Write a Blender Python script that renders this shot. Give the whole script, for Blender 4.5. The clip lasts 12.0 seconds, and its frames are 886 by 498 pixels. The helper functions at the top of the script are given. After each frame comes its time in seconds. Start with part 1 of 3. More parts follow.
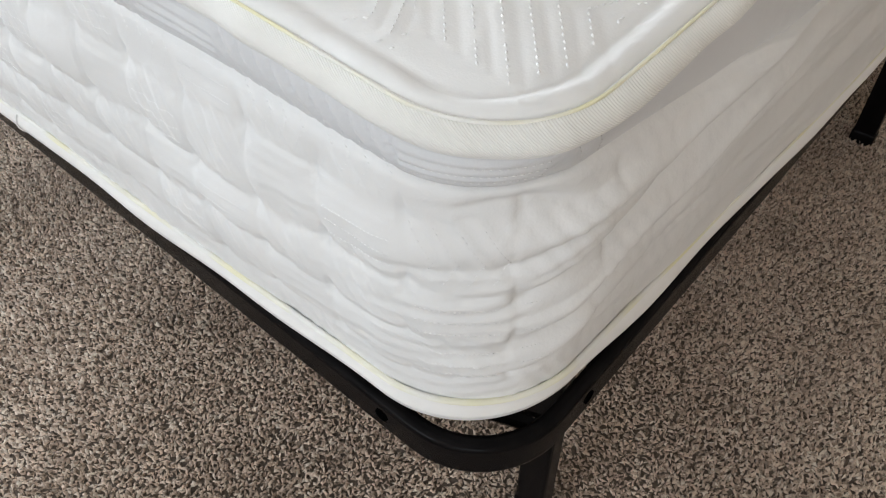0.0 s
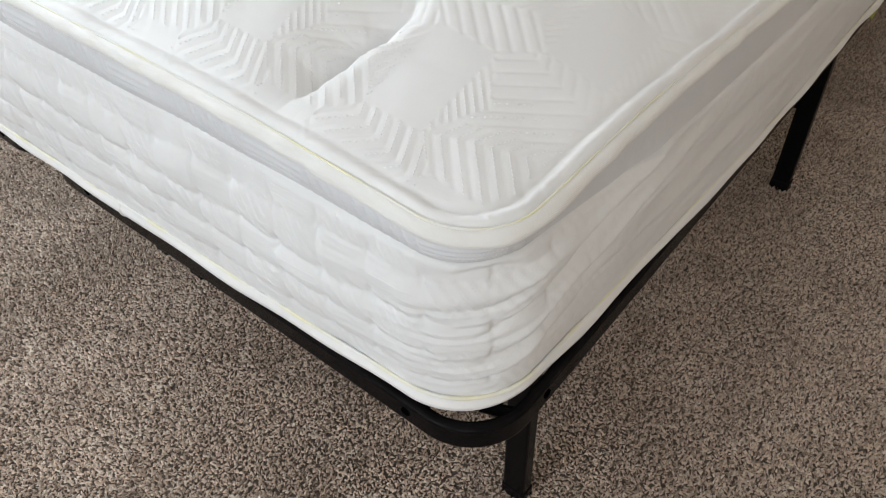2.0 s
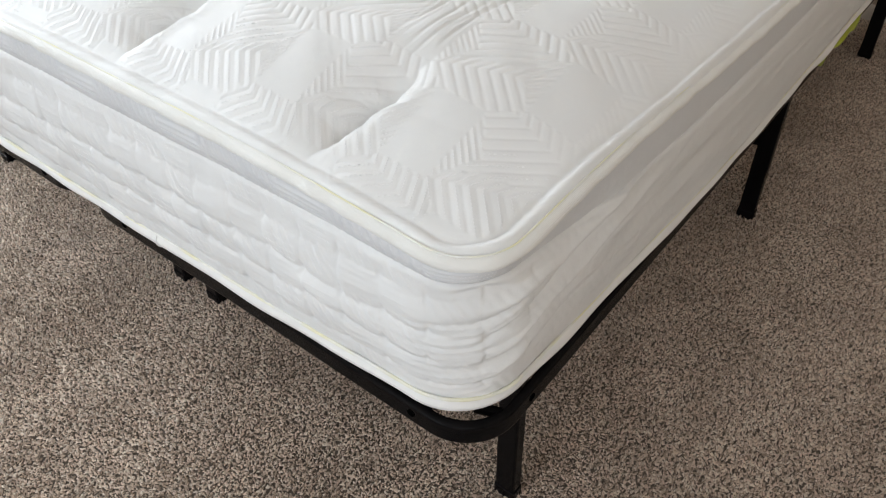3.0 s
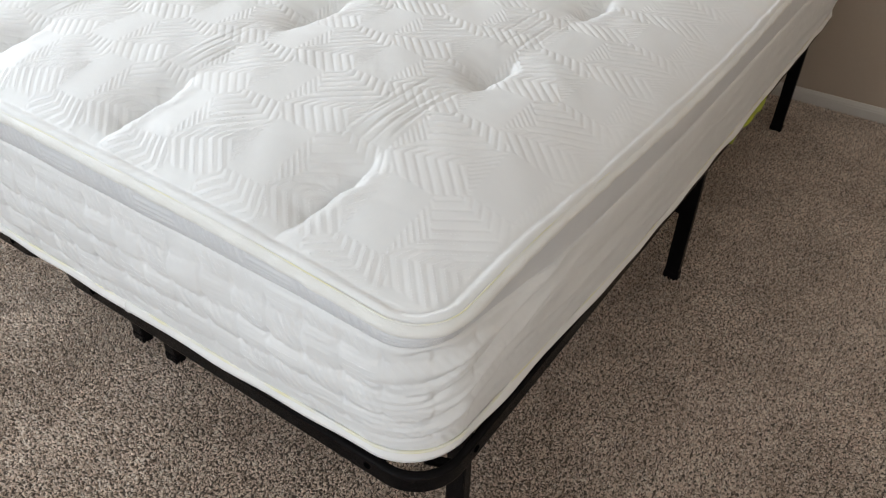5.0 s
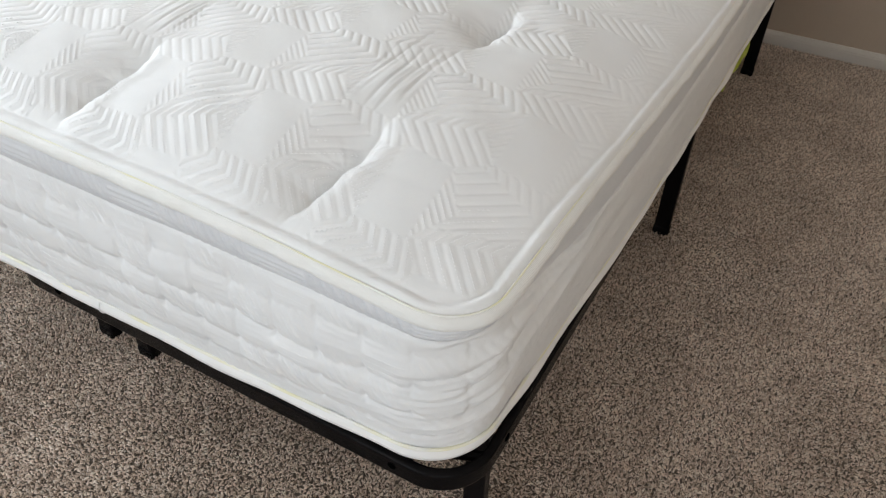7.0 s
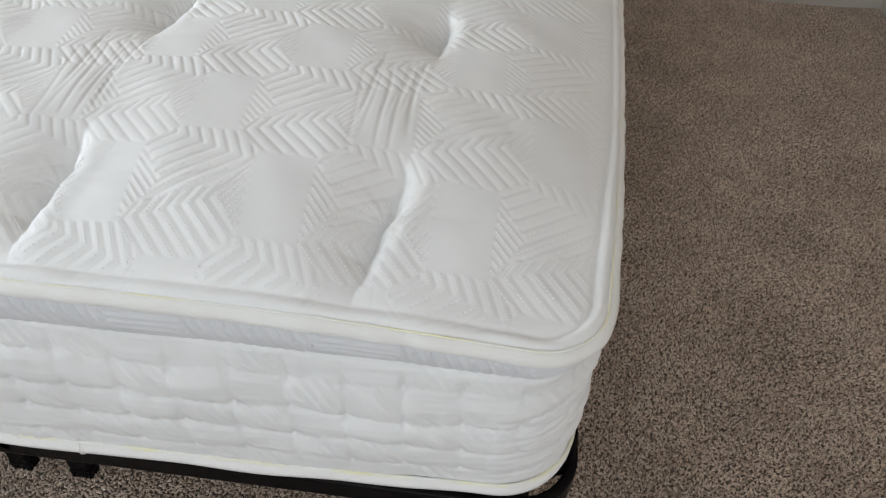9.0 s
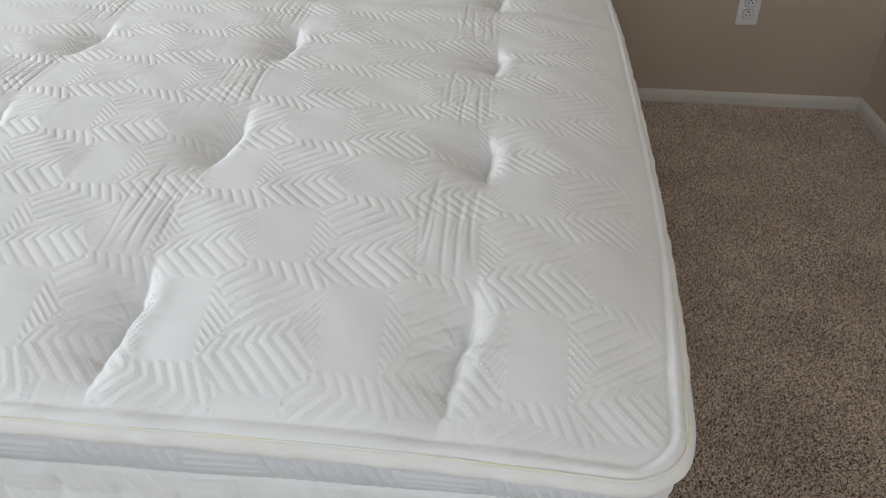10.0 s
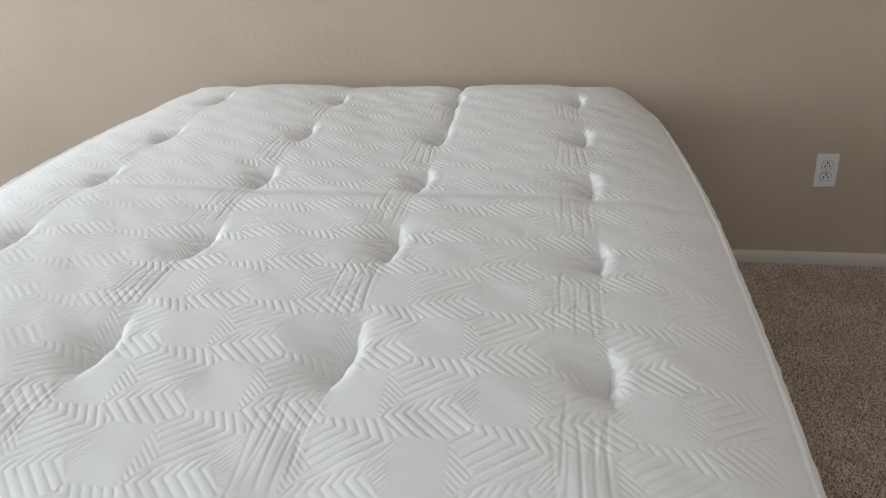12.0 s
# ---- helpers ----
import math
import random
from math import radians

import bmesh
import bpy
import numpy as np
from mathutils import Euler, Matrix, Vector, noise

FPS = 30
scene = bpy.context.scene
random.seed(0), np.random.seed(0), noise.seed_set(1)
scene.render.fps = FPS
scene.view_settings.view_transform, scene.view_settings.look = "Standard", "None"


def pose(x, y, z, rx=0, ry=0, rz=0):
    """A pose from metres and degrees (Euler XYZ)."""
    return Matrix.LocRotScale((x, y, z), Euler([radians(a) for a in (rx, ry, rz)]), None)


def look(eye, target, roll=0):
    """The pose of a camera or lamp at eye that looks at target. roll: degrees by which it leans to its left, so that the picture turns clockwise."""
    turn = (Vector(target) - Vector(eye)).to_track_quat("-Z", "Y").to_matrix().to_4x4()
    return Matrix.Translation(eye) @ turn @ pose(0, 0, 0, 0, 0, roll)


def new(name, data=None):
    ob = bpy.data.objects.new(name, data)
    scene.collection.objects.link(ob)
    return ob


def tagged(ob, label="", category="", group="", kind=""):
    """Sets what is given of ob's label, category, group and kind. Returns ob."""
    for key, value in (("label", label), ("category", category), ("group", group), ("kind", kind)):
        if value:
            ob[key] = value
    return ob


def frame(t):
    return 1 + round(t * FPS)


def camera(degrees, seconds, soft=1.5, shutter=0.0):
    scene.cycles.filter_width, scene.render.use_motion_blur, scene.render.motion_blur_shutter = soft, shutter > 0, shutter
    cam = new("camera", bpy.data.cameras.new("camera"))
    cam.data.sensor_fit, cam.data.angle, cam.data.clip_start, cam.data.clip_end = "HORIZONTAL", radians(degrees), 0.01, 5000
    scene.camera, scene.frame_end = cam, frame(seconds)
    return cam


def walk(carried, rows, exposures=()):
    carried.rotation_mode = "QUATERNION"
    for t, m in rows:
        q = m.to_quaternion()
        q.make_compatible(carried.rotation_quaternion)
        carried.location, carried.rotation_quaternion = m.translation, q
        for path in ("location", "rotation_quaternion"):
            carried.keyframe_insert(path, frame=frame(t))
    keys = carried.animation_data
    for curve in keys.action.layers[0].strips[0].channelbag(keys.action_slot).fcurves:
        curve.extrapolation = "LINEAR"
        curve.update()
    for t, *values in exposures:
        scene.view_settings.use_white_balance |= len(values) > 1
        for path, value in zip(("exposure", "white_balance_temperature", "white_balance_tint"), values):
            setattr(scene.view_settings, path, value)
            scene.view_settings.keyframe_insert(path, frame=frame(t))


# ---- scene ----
cam = camera(60.4, 12.0, soft=1.15)
PATH = [
    (0, (0.128, -0.183, 0.776), (-0.785, 0.859, -0.667), -1.1),
    (0.5, (0.152, -0.222, 0.821), (-0.755, 0.836, -0.613), -0.8),
    (1, (0.175, -0.261, 0.863), (-0.732, 0.815, -0.558), -1.1),
    (1.5, (0.202, -0.286, 0.903), (-0.712, 0.808, -0.501), -1.6),
    (2, (0.222, -0.309, 0.96), (-0.702, 0.803, -0.423), -2.1),
    (2.5, (0.251, -0.34, 1.011), (-0.681, 0.794, -0.348), -2.0),
    (3, (0.277, -0.389, 1.05), (-0.657, 0.774, -0.282), -1.8),
    (5, (0.312, -0.446, 1.132), (-0.559, 0.872, -0.094), 1.4),
    (5.5, (0.309, -0.438, 1.126), (-0.532, 0.904, -0.095), 1.7),
    (6, (0.297, -0.431, 1.124), (-0.512, 0.917, -0.113), 1.6),
    (6.5, (0.26, -0.432, 1.117), (-0.51, 0.919, -0.141), 1.4),
    (6.7, (0.233, -0.421, 1.107), (-0.518, 0.921, -0.171), 1.6),
    (8.5, (-0.008, -0.419, 1.064), (-0.317, 0.976, -0.338), -0.3),
    (9, (-0.098, -0.428, 1.105), (-0.25, 1.031, -0.254), 1.3),
    (9.5, (-0.142, -0.434, 1.118), (-0.25, 1.112, -0.146), 1.3),
    (10, (-0.192, -0.425, 1.137), (-0.3, 1.195, -0.031), 1.0),
    (10.5, (-0.231, -0.414, 1.167), (-0.383, 1.263, 0.089), 0.4),
    (11, (-0.258, -0.394, 1.18), (-0.453, 1.334, 0.192), -0.7),
    (11.5, (-0.273, -0.376, 1.199), (-0.502, 1.387, 0.283), -1.4),
    (12, (-0.283, -0.364, 1.219), (-0.542, 1.42, 0.354), -1.9),
]
walk(cam, [(t, look(eye, target, roll)) for t, eye, target, roll in PATH],
     exposures=[(0, 0.08), (3, 0.05), (5, -0.03), (6.7, -0.03), (8.5, -0.24), (9.5, -0.40), (10.5, -0.49), (12, -0.50)])

# ---- light ----
world = bpy.data.worlds.new("world")
scene.world = world
world.use_nodes = True
sky = world.node_tree.nodes.new("ShaderNodeTexSky")
sky.sky_type = "NISHITA"
sky.sun_disc = False
sky.sun_elevation, sky.sun_rotation = radians(40), radians(200)
background = world.node_tree.nodes["Background"]
background.inputs["Strength"].default_value = 0.1
world.node_tree.links.new(sky.outputs["Color"], background.inputs["Color"])

# daylight from the west window; unseen south and low east lamps are added fill
def opening_light(name, at, target, width, height, watts, colour):
    lamp = bpy.data.lights.new(name, "AREA")
    lamp.shape, lamp.size, lamp.size_y, lamp.energy, lamp.color = "RECTANGLE", width, height, watts, colour
    ob = new(name, lamp)
    ob.matrix_world = look(at, target)
    return ob


opening_light("window_daylight", (-4.46, 0.1, 1.55), (0, 0.1, 3.2), 2.3, 1.5, 218, (0.84, 0.922, 1.0))
# added lamp behind the camera that fills in the foot and the floor
opening_light("south_fill_light", (-0.70, -3.26, 1.6), (-0.60, 0, 2.3), 1.5, 1.2, 38, (0.85, 0.927, 1.0))
# added low lamp that lightens the mattress's east face; no window known there
opening_light("east_fill_light", (1.06, -1.75, 0.75), (0, -0.9, 1.15), 1.2, 1.1, 12, (0.85, 0.927, 1.0))


# ---- materials ----
def material(name, colour, rough=0.8, metal=0.0, sheen=0.0):
    m = bpy.data.materials.new(name)
    m.use_nodes = True
    b = m.node_tree.nodes["Principled BSDF"]
    b.inputs["Base Color"].default_value = (*colour, 1)
    b.inputs["Roughness"].default_value = rough
    b.inputs["Metallic"].default_value = metal
    b.inputs["Sheen Weight"].default_value = sheen
    return m


def node(m, kind, **values):
    n = m.node_tree.nodes.new(kind)
    for key, value in values.items():
        n.inputs[key.replace("_", " ")].default_value = value
    return n


def link(m, a, out, b, into):
    m.node_tree.links.new(a.outputs[out], b.inputs[into])


def place_of(m, scale=(1, 1, 1)):
    """Object coordinates, scaled."""
    c = m.node_tree.nodes.new("ShaderNodeTexCoord")
    s = node(m, "ShaderNodeMapping", Scale=scale)
    link(m, c, "Object", s, "Vector")
    return s


def tint(m, where, scale, dark, light, low=0.35, high=0.65, detail=4.0):
    """A noise that mixes two colours; returns the ramp."""
    n = node(m, "ShaderNodeTexNoise", Scale=scale, Detail=detail, Roughness=0.6)
    link(m, where, "Vector", n, "Vector")
    r = m.node_tree.nodes.new("ShaderNodeValToRGB")
    r.color_ramp.elements[0].position, r.color_ramp.elements[1].position = low, high
    r.color_ramp.elements[0].color, r.color_ramp.elements[1].color = (*dark, 1), (*light, 1)
    link(m, n, "Fac", r, "Fac")
    return r, n


def relief(m, height, out, strength, distance, under=None):
    b = node(m, "ShaderNodeBump", Strength=strength, Distance=distance)
    link(m, height, out, b, "Height")
    if under:
        link(m, under, "Normal", b, "Normal")
    return b


def finish(m, colour=None, normal=None):
    b = m.node_tree.nodes["Principled BSDF"]
    if colour:
        link(m, colour, "Color", b, "Base Color")
    if normal:
        link(m, normal, "Normal", b, "Normal")
    return m


def cloth(name, light, dark, rough=0.75, knit=900.0, strength=0.12, squeeze=(1, 1, 1), crease=0.25):
    """White knitted ticking: faint mottling, a fine knit and soft creases."""
    m = material(name, light, rough, 0, 0.15)
    where = place_of(m)
    mottled, _ = tint(m, where, 9.0, dark, light, 0.3, 0.6)
    creased = node(m, "ShaderNodeTexNoise", Scale=55.0, Detail=3.0)
    wide = place_of(m, squeeze)
    link(m, wide, "Vector", creased, "Vector")
    fine = node(m, "ShaderNodeTexNoise", Scale=knit, Detail=1.0)
    link(m, where, "Vector", fine, "Vector")
    first = relief(m, creased, "Fac", crease, 0.004)
    return finish(m, mottled, relief(m, fine, "Fac", strength, 0.0008, first))


TICKING = cloth("white_knit_ticking", (0.792, 0.793, 0.786), (0.772, 0.775, 0.77), crease=0.10)
PLAIN = cloth("smooth_white_knit", (0.777, 0.781, 0.776), (0.767, 0.771, 0.766), 0.7, 1100, 0.06, crease=0.03)
PIPING = cloth("white_piping_cloth", (0.835, 0.825, 0.805), (0.815, 0.805, 0.785), 0.7, crease=0.12)
BORDER = cloth("white_border_ticking", (0.792, 0.795, 0.79), (0.762, 0.766, 0.763), 0.62, 800, 0.1)
GUSSET = cloth("pale_grey_gusset", (0.71, 0.72, 0.735), (0.68, 0.69, 0.705), 0.5)


def tape_cloth():
    """Cream binding tape with a slanting twill."""
    m = material("cream_twill_tape", (0.8, 0.79, 0.74), 0.6, 0, 0.2)
    where = place_of(m)
    mottled, _ = tint(m, where, 14.0, (0.80, 0.795, 0.76), (0.83, 0.825, 0.797))
    twill = m.node_tree.nodes.new("ShaderNodeTexWave")
    twill.bands_direction = "DIAGONAL"
    twill.inputs["Scale"].default_value = 310.0
    twill.inputs["Distortion"].default_value = 1.2
    link(m, place_of(m, (1, 1, 1.6)), "Vector", twill, "Vector")
    gather = node(m, "ShaderNodeTexNoise", Scale=170.0, Detail=1.0)
    link(m, where, "Vector", gather, "Vector")
    return finish(m, mottled, relief(m, twill, "Fac", 0.34, 0.0006, relief(m, gather, "Fac", 0.35, 0.0012)))


TAPE = tape_cloth()
def faded_thread():
    m = material("pale_yellow_thread", (0.82, 0.79, 0.53), 0.7)
    shade, _ = tint(m, place_of(m), 16.0, (0.80, 0.795, 0.76), (0.80, 0.77, 0.54), 0.42, 0.66, 2.0)
    return finish(m, shade)


THREAD = faded_thread()
SILK = material("glossy_white_thread", (0.9, 0.9, 0.9), 0.2)
SILK.node_tree.nodes["Principled BSDF"].inputs["Specular IOR Level"].default_value = 0.9


def painted_steel():
    m = material("black_powder_coated_steel", (0.0045, 0.004, 0.0042), 0.22)
    where = place_of(m)
    shade, n = tint(m, where, 30.0, (0.004, 0.0036, 0.0038), (0.007, 0.006, 0.0062))
    grain = node(m, "ShaderNodeTexNoise", Scale=600.0, Detail=2.0)
    link(m, where, "Vector", grain, "Vector")
    m.node_tree.nodes["Principled BSDF"].inputs["Specular IOR Level"].default_value = 0.06
    return finish(m, shade, relief(m, grain, "Fac", 0.05, 0.0006))


STEEL = painted_steel()
HOLE = material("dark_hole", (0.001, 0.001, 0.001), 0.95)
HOLE.node_tree.nodes["Principled BSDF"].inputs["Specular IOR Level"].default_value = 0.0


def carpet_ground():
    m = material("carpet_backing", (0.14, 0.11, 0.085), 1.0)
    where = place_of(m)
    big, _ = tint(m, where, 3.0, (0.205, 0.163, 0.132), (0.255, 0.203, 0.165))
    fine, n = tint(m, where, 260.0, (0.12, 0.095, 0.078), (0.30, 0.245, 0.20), 0.36, 0.64, 3.0)
    mix = m.node_tree.nodes.new("ShaderNodeMix")
    mix.data_type = "RGBA"
    mix.inputs["Factor"].default_value = 0.6
    m.node_tree.links.new(big.outputs["Color"], mix.inputs[6])
    m.node_tree.links.new(fine.outputs["Color"], mix.inputs[7])
    b = m.node_tree.nodes["Principled BSDF"]
    m.node_tree.links.new(mix.outputs[2], b.inputs["Base Color"])
    bump = relief(m, n, "Fac", 1.0, 0.006)
    link(m, bump, "Normal", b, "Normal")
    return m


def carpet_yarn():
    """Yarn tips: each one its own shade of taupe, with soft trodden patches."""
    m = material("taupe_carpet_yarn", (0.2, 0.16, 0.13), 1.0, 0, 0.25)
    g = m.node_tree.nodes.new("ShaderNodeNewGeometry")
    r = m.node_tree.nodes.new("ShaderNodeValToRGB")
    r.color_ramp.elements[0].color, r.color_ramp.elements[1].color = (0.48, 0.37, 0.29, 1), (0.97, 0.86, 0.735, 1)
    mid = r.color_ramp.elements.new(0.55)
    mid.color = (0.88, 0.705, 0.57, 1)
    link(m, g, "Random Per Island", r, "Fac")
    patch, _ = tint(m, place_of(m), 6.0, (0.79, 0.78, 0.77), (0.96, 0.96, 0.96), 0.40, 0.60)
    mix = m.node_tree.nodes.new("ShaderNodeMix")
    mix.data_type, mix.blend_type = "RGBA", "MULTIPLY"
    mix.inputs["Factor"].default_value = 1.0
    m.node_tree.links.new(r.outputs["Color"], mix.inputs[6])
    m.node_tree.links.new(patch.outputs["Color"], mix.inputs[7])
    clump, _ = tint(m, place_of(m), 190.0, (0.44, 0.41, 0.38), (1.0, 1.0, 1.0), 0.37, 0.50, 2.0)
    both = m.node_tree.nodes.new("ShaderNodeMix")
    both.data_type, both.blend_type = "RGBA", "MULTIPLY"
    both.inputs["Factor"].default_value = 1.0
    m.node_tree.links.new(mix.outputs[2], both.inputs[6])
    m.node_tree.links.new(clump.outputs["Color"], both.inputs[7])
    m.node_tree.links.new(both.outputs[2], m.node_tree.nodes["Principled BSDF"].inputs["Base Color"])
    return m


CARPET, YARN = carpet_ground(), carpet_yarn()
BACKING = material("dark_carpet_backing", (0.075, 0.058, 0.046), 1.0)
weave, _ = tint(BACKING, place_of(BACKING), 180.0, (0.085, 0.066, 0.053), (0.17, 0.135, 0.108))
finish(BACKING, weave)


def wall_paint(name, light, dark, bump=0.35):
    m = material(name, light, 0.85)
    where = place_of(m)
    shade, _ = tint(m, where, 2.5, dark, light)
    peel = node(m, "ShaderNodeTexNoise", Scale=70.0, Detail=2.0, Roughness=0.45)
    link(m, where, "Vector", peel, "Vector")
    return finish(m, shade, relief(m, peel, "Fac", bump, 0.004))


WALL = wall_paint("beige_orange_peel_paint", (0.462, 0.377, 0.297), (0.438, 0.357, 0.281))
CEILING = wall_paint("white_ceiling_paint", (0.8, 0.79, 0.77), (0.77, 0.76, 0.74))
TRIM = wall_paint("white_trim_paint", (0.60, 0.56, 0.51), (0.56, 0.525, 0.48), 0.03)
PLASTIC = wall_paint("white_outlet_plastic", (0.70, 0.70, 0.70), (0.68, 0.68, 0.68), 0.0)
PLASTIC.node_tree.nodes["Principled BSDF"].inputs["Roughness"].default_value = 0.35
# dark grey that stands in for the shade round the sockets
GAP_SHADE = material("grey_gap_shade", (0.16, 0.15, 0.145), 0.8)
LIME = cloth("lime_green_fabric", (0.42, 0.47, 0.03), (0.34, 0.39, 0.02))


# ---- mesh helpers ----
def mesh_of(name, verts, faces, mat, smooth=True):
    """A mesh from arrays: verts n x 3, faces m x 3 or m x 4."""
    me = bpy.data.meshes.new(name)
    verts, faces = np.asarray(verts, np.float32), np.asarray(faces, np.int32)
    side = faces.shape[1]
    me.vertices.add(len(verts))
    me.vertices.foreach_set("co", verts.ravel())
    me.loops.add(faces.size)
    me.loops.foreach_set("vertex_index", faces.ravel())
    me.polygons.add(len(faces))
    me.polygons.foreach_set("loop_start", np.arange(0, faces.size, side, dtype=np.int32))
    me.polygons.foreach_set("use_smooth", np.full(len(faces), smooth))
    me.update(calc_edges=True)
    me.materials.append(mat)
    return me


def grid_faces(rows, cols, wrap=False):
    """Quads of a rows x cols sheet; wrap closes the columns into a ring."""
    a = np.arange(rows * cols).reshape(rows, cols)
    b = np.roll(a, -1, 1) if wrap else a[:, 1:]
    a = a if wrap else a[:, :-1]
    return np.stack([a[:-1], b[:-1], b[1:], a[1:]], -1).reshape(-1, 4)


def sheet(name, xyz, mat, parent, wrap=False, label="", flip=False):
    """A part made of a sheet of points (rows x cols x 3)."""
    faces = grid_faces(xyz.shape[0], xyz.shape[1], wrap)
    ob = new(name, mesh_of(name, xyz.reshape(-1, 3), faces[:, ::-1] if flip else faces, mat))
    ob.parent = parent
    return tagged(ob, label)


def part(name, bm, mat, parent=None, label="", smooth=False):
    """Links a bmesh as one mesh object under a thing or a part."""
    me = bpy.data.meshes.new(name)
    bm.to_mesh(me)
    bm.free()
    me.materials.append(mat)
    if smooth:
        me.polygons.foreach_set("use_smooth", np.full(len(me.polygons), True))
    ob = new(name, me)
    ob.parent = parent
    return tagged(ob, label)


def box(bm, low, high, bevel=0.0, segments=2):
    """Adds a box between two corners, with rounded edges."""
    low, high = Vector(low), Vector(high)
    m = Matrix.Translation((low + high) / 2) @ Matrix.Diagonal((*(high - low), 1))
    made = bmesh.ops.create_cube(bm, size=1, matrix=m)["verts"]
    if bevel:
        edges = list({e for v in made for e in v.link_edges})
        bmesh.ops.bevel(bm, geom=edges, offset=bevel, segments=segments, profile=0.5, affect="EDGES")
    return bm


def box_part(name, low, high, mat, parent=None, label="", bevel=0.0):
    return part(name, box(bmesh.new(), low, high, bevel), mat, parent, label)


def tube(bm, points, radius, sides=10):
    """A round bar along points."""
    rings = []
    points = [Vector(p) for p in points]
    for i, p in enumerate(points):
        way = (points[min(i + 1, len(points) - 1)] - points[max(i - 1, 0)]).normalized()
        turn = way.to_track_quat("Z", "Y").to_matrix()
        rings.append([bm.verts.new(p + turn @ Vector((radius * math.cos(a), radius * math.sin(a), 0)))
                      for a in (2 * math.pi * k / sides for k in range(sides))])
    for a, b in zip(rings, rings[1:]):
        for k in range(sides):
            bm.faces.new((a[k], a[(k + 1) % sides], b[(k + 1) % sides], b[k]))
    bm.faces.new(rings[0][::-1])
    bm.faces.new(rings[-1])
    return bm


def waves(x, y, seed, count=7, low=2.0, high=14.0):
    """A smooth unevenness of about -1 to 1: a few sines in random directions."""
    r = np.random.RandomState(seed)
    out = 0 * x
    for _ in range(count):
        f, a, p = r.uniform(low, high), r.uniform(0, 6.283), r.uniform(0, 6.283)
        out = out + np.sin(f * (x * np.cos(a) + y * np.sin(a)) * 6.283 + p)
    return out / math.sqrt(count)


# ---- the room ----
X_WEST, X_EAST, Y_SOUTH, Y_NORTH, HEIGHT = -4.5, 1.081, -3.3, 2.123, 2.44

floor = box_part("floor", (X_WEST - 0.1, Y_SOUTH - 0.1, -0.12), (X_EAST + 0.1, Y_NORTH + 0.1, -0.004), CARPET)
tagged(floor, "taupe speckled frieze carpet, slightly trodden", "carpet floor", kind="structure")
ceiling = box_part("ceiling", (X_WEST - 0.1, Y_SOUTH - 0.1, HEIGHT), (X_EAST + 0.1, Y_NORTH + 0.1, HEIGHT + 0.1), CEILING)
tagged(ceiling, "plain white ceiling", "ceiling", kind="structure")


def wall(name, pieces, label):
    bm = bmesh.new()
    for low, high in pieces:
        box(bm, low, high)
    return tagged(part(name, bm, WALL), label, "wall", kind="structure")


wall("wall_north", [((X_WEST - 0.1, Y_NORTH, -0.1), (X_EAST + 0.1, Y_NORTH + 0.1, HEIGHT))], "beige painted wall with orange peel texture")
# the low opening is made up to hold the added east lamp
wall("wall_east", [
    ((X_EAST, Y_SOUTH, -0.1), (X_EAST + 0.1, Y_NORTH, 0.15)),
    ((X_EAST, Y_SOUTH, 1.35), (X_EAST + 0.1, Y_NORTH, HEIGHT)),
    ((X_EAST, Y_SOUTH, 0.15), (X_EAST + 0.1, -2.40, 1.35)),
    ((X_EAST, -1.10, 0.15), (X_EAST + 0.1, Y_NORTH, 1.35)),
], "beige painted wall with orange peel texture")
# this opening is assumed, to hold the added south lamp
wall("wall_south", [
    ((X_WEST, Y_SOUTH - 0.1, -0.1), (X_EAST, Y_SOUTH, 0.95)),
    ((X_WEST, Y_SOUTH - 0.1, 2.25), (X_EAST, Y_SOUTH, HEIGHT)),
    ((X_WEST, Y_SOUTH - 0.1, 0.95), (-1.50, Y_SOUTH, 2.25)),
    ((0.10, Y_SOUTH - 0.1, 0.95), (X_EAST, Y_SOUTH, 2.25)),
], "plain beige painted wall with an unseen window opening")
wall("wall_west", [
    ((X_WEST - 0.1, Y_SOUTH, -0.1), (X_WEST, Y_NORTH, 0.78)),
    ((X_WEST - 0.1, Y_SOUTH, 2.32), (X_WEST, Y_NORTH, HEIGHT)),
    ((X_WEST - 0.1, Y_SOUTH, 0.78), (X_WEST, -1.06, 2.32)),
    ((X_WEST - 0.1, 1.26, 0.78), (X_WEST, Y_NORTH, 2.32)),
], "plain beige painted wall with an unseen window opening")


def baseboard(name, a, b, inward, label):
    """A moulded skirting from a to b on the floor; inward: the way into the room."""
    a, b, inward = Vector(a), Vector(b), Vector(inward)
    bm = bmesh.new()
    shape = [(0, -0.01), (0.012, -0.01), (0.012, 0.028), (0.0105, 0.0315), (0.0105, 0.034), (0.009, 0.037), (0.0065, 0.042), (0.004, 0.045), (0, 0.045)]
    ends = [[bm.verts.new(p + inward * d + Vector((0, 0, z))) for d, z in shape] for p in (a, b)]
    for k in range(len(shape) - 1):
        bm.faces.new((ends[0][k], ends[0][k + 1], ends[1][k + 1], ends[1][k]))
    bm.faces.new(ends[0])
    bm.faces.new(ends[1][::-1])
    bmesh.ops.recalc_face_normals(bm, faces=bm.faces[:])
    return tagged(part(name, bm, TRIM), label, "baseboard", kind="structure")


baseboard("baseboard_north", (X_WEST, Y_NORTH, 0), (X_EAST, Y_NORTH, 0), (0, -1, 0), "white painted wooden baseboard with a moulded top")
baseboard("baseboard_east", (X_EAST, Y_NORTH - 0.012, 0), (X_EAST, Y_SOUTH, 0), (-1, 0, 0), "white painted wooden baseboard with a moulded top")


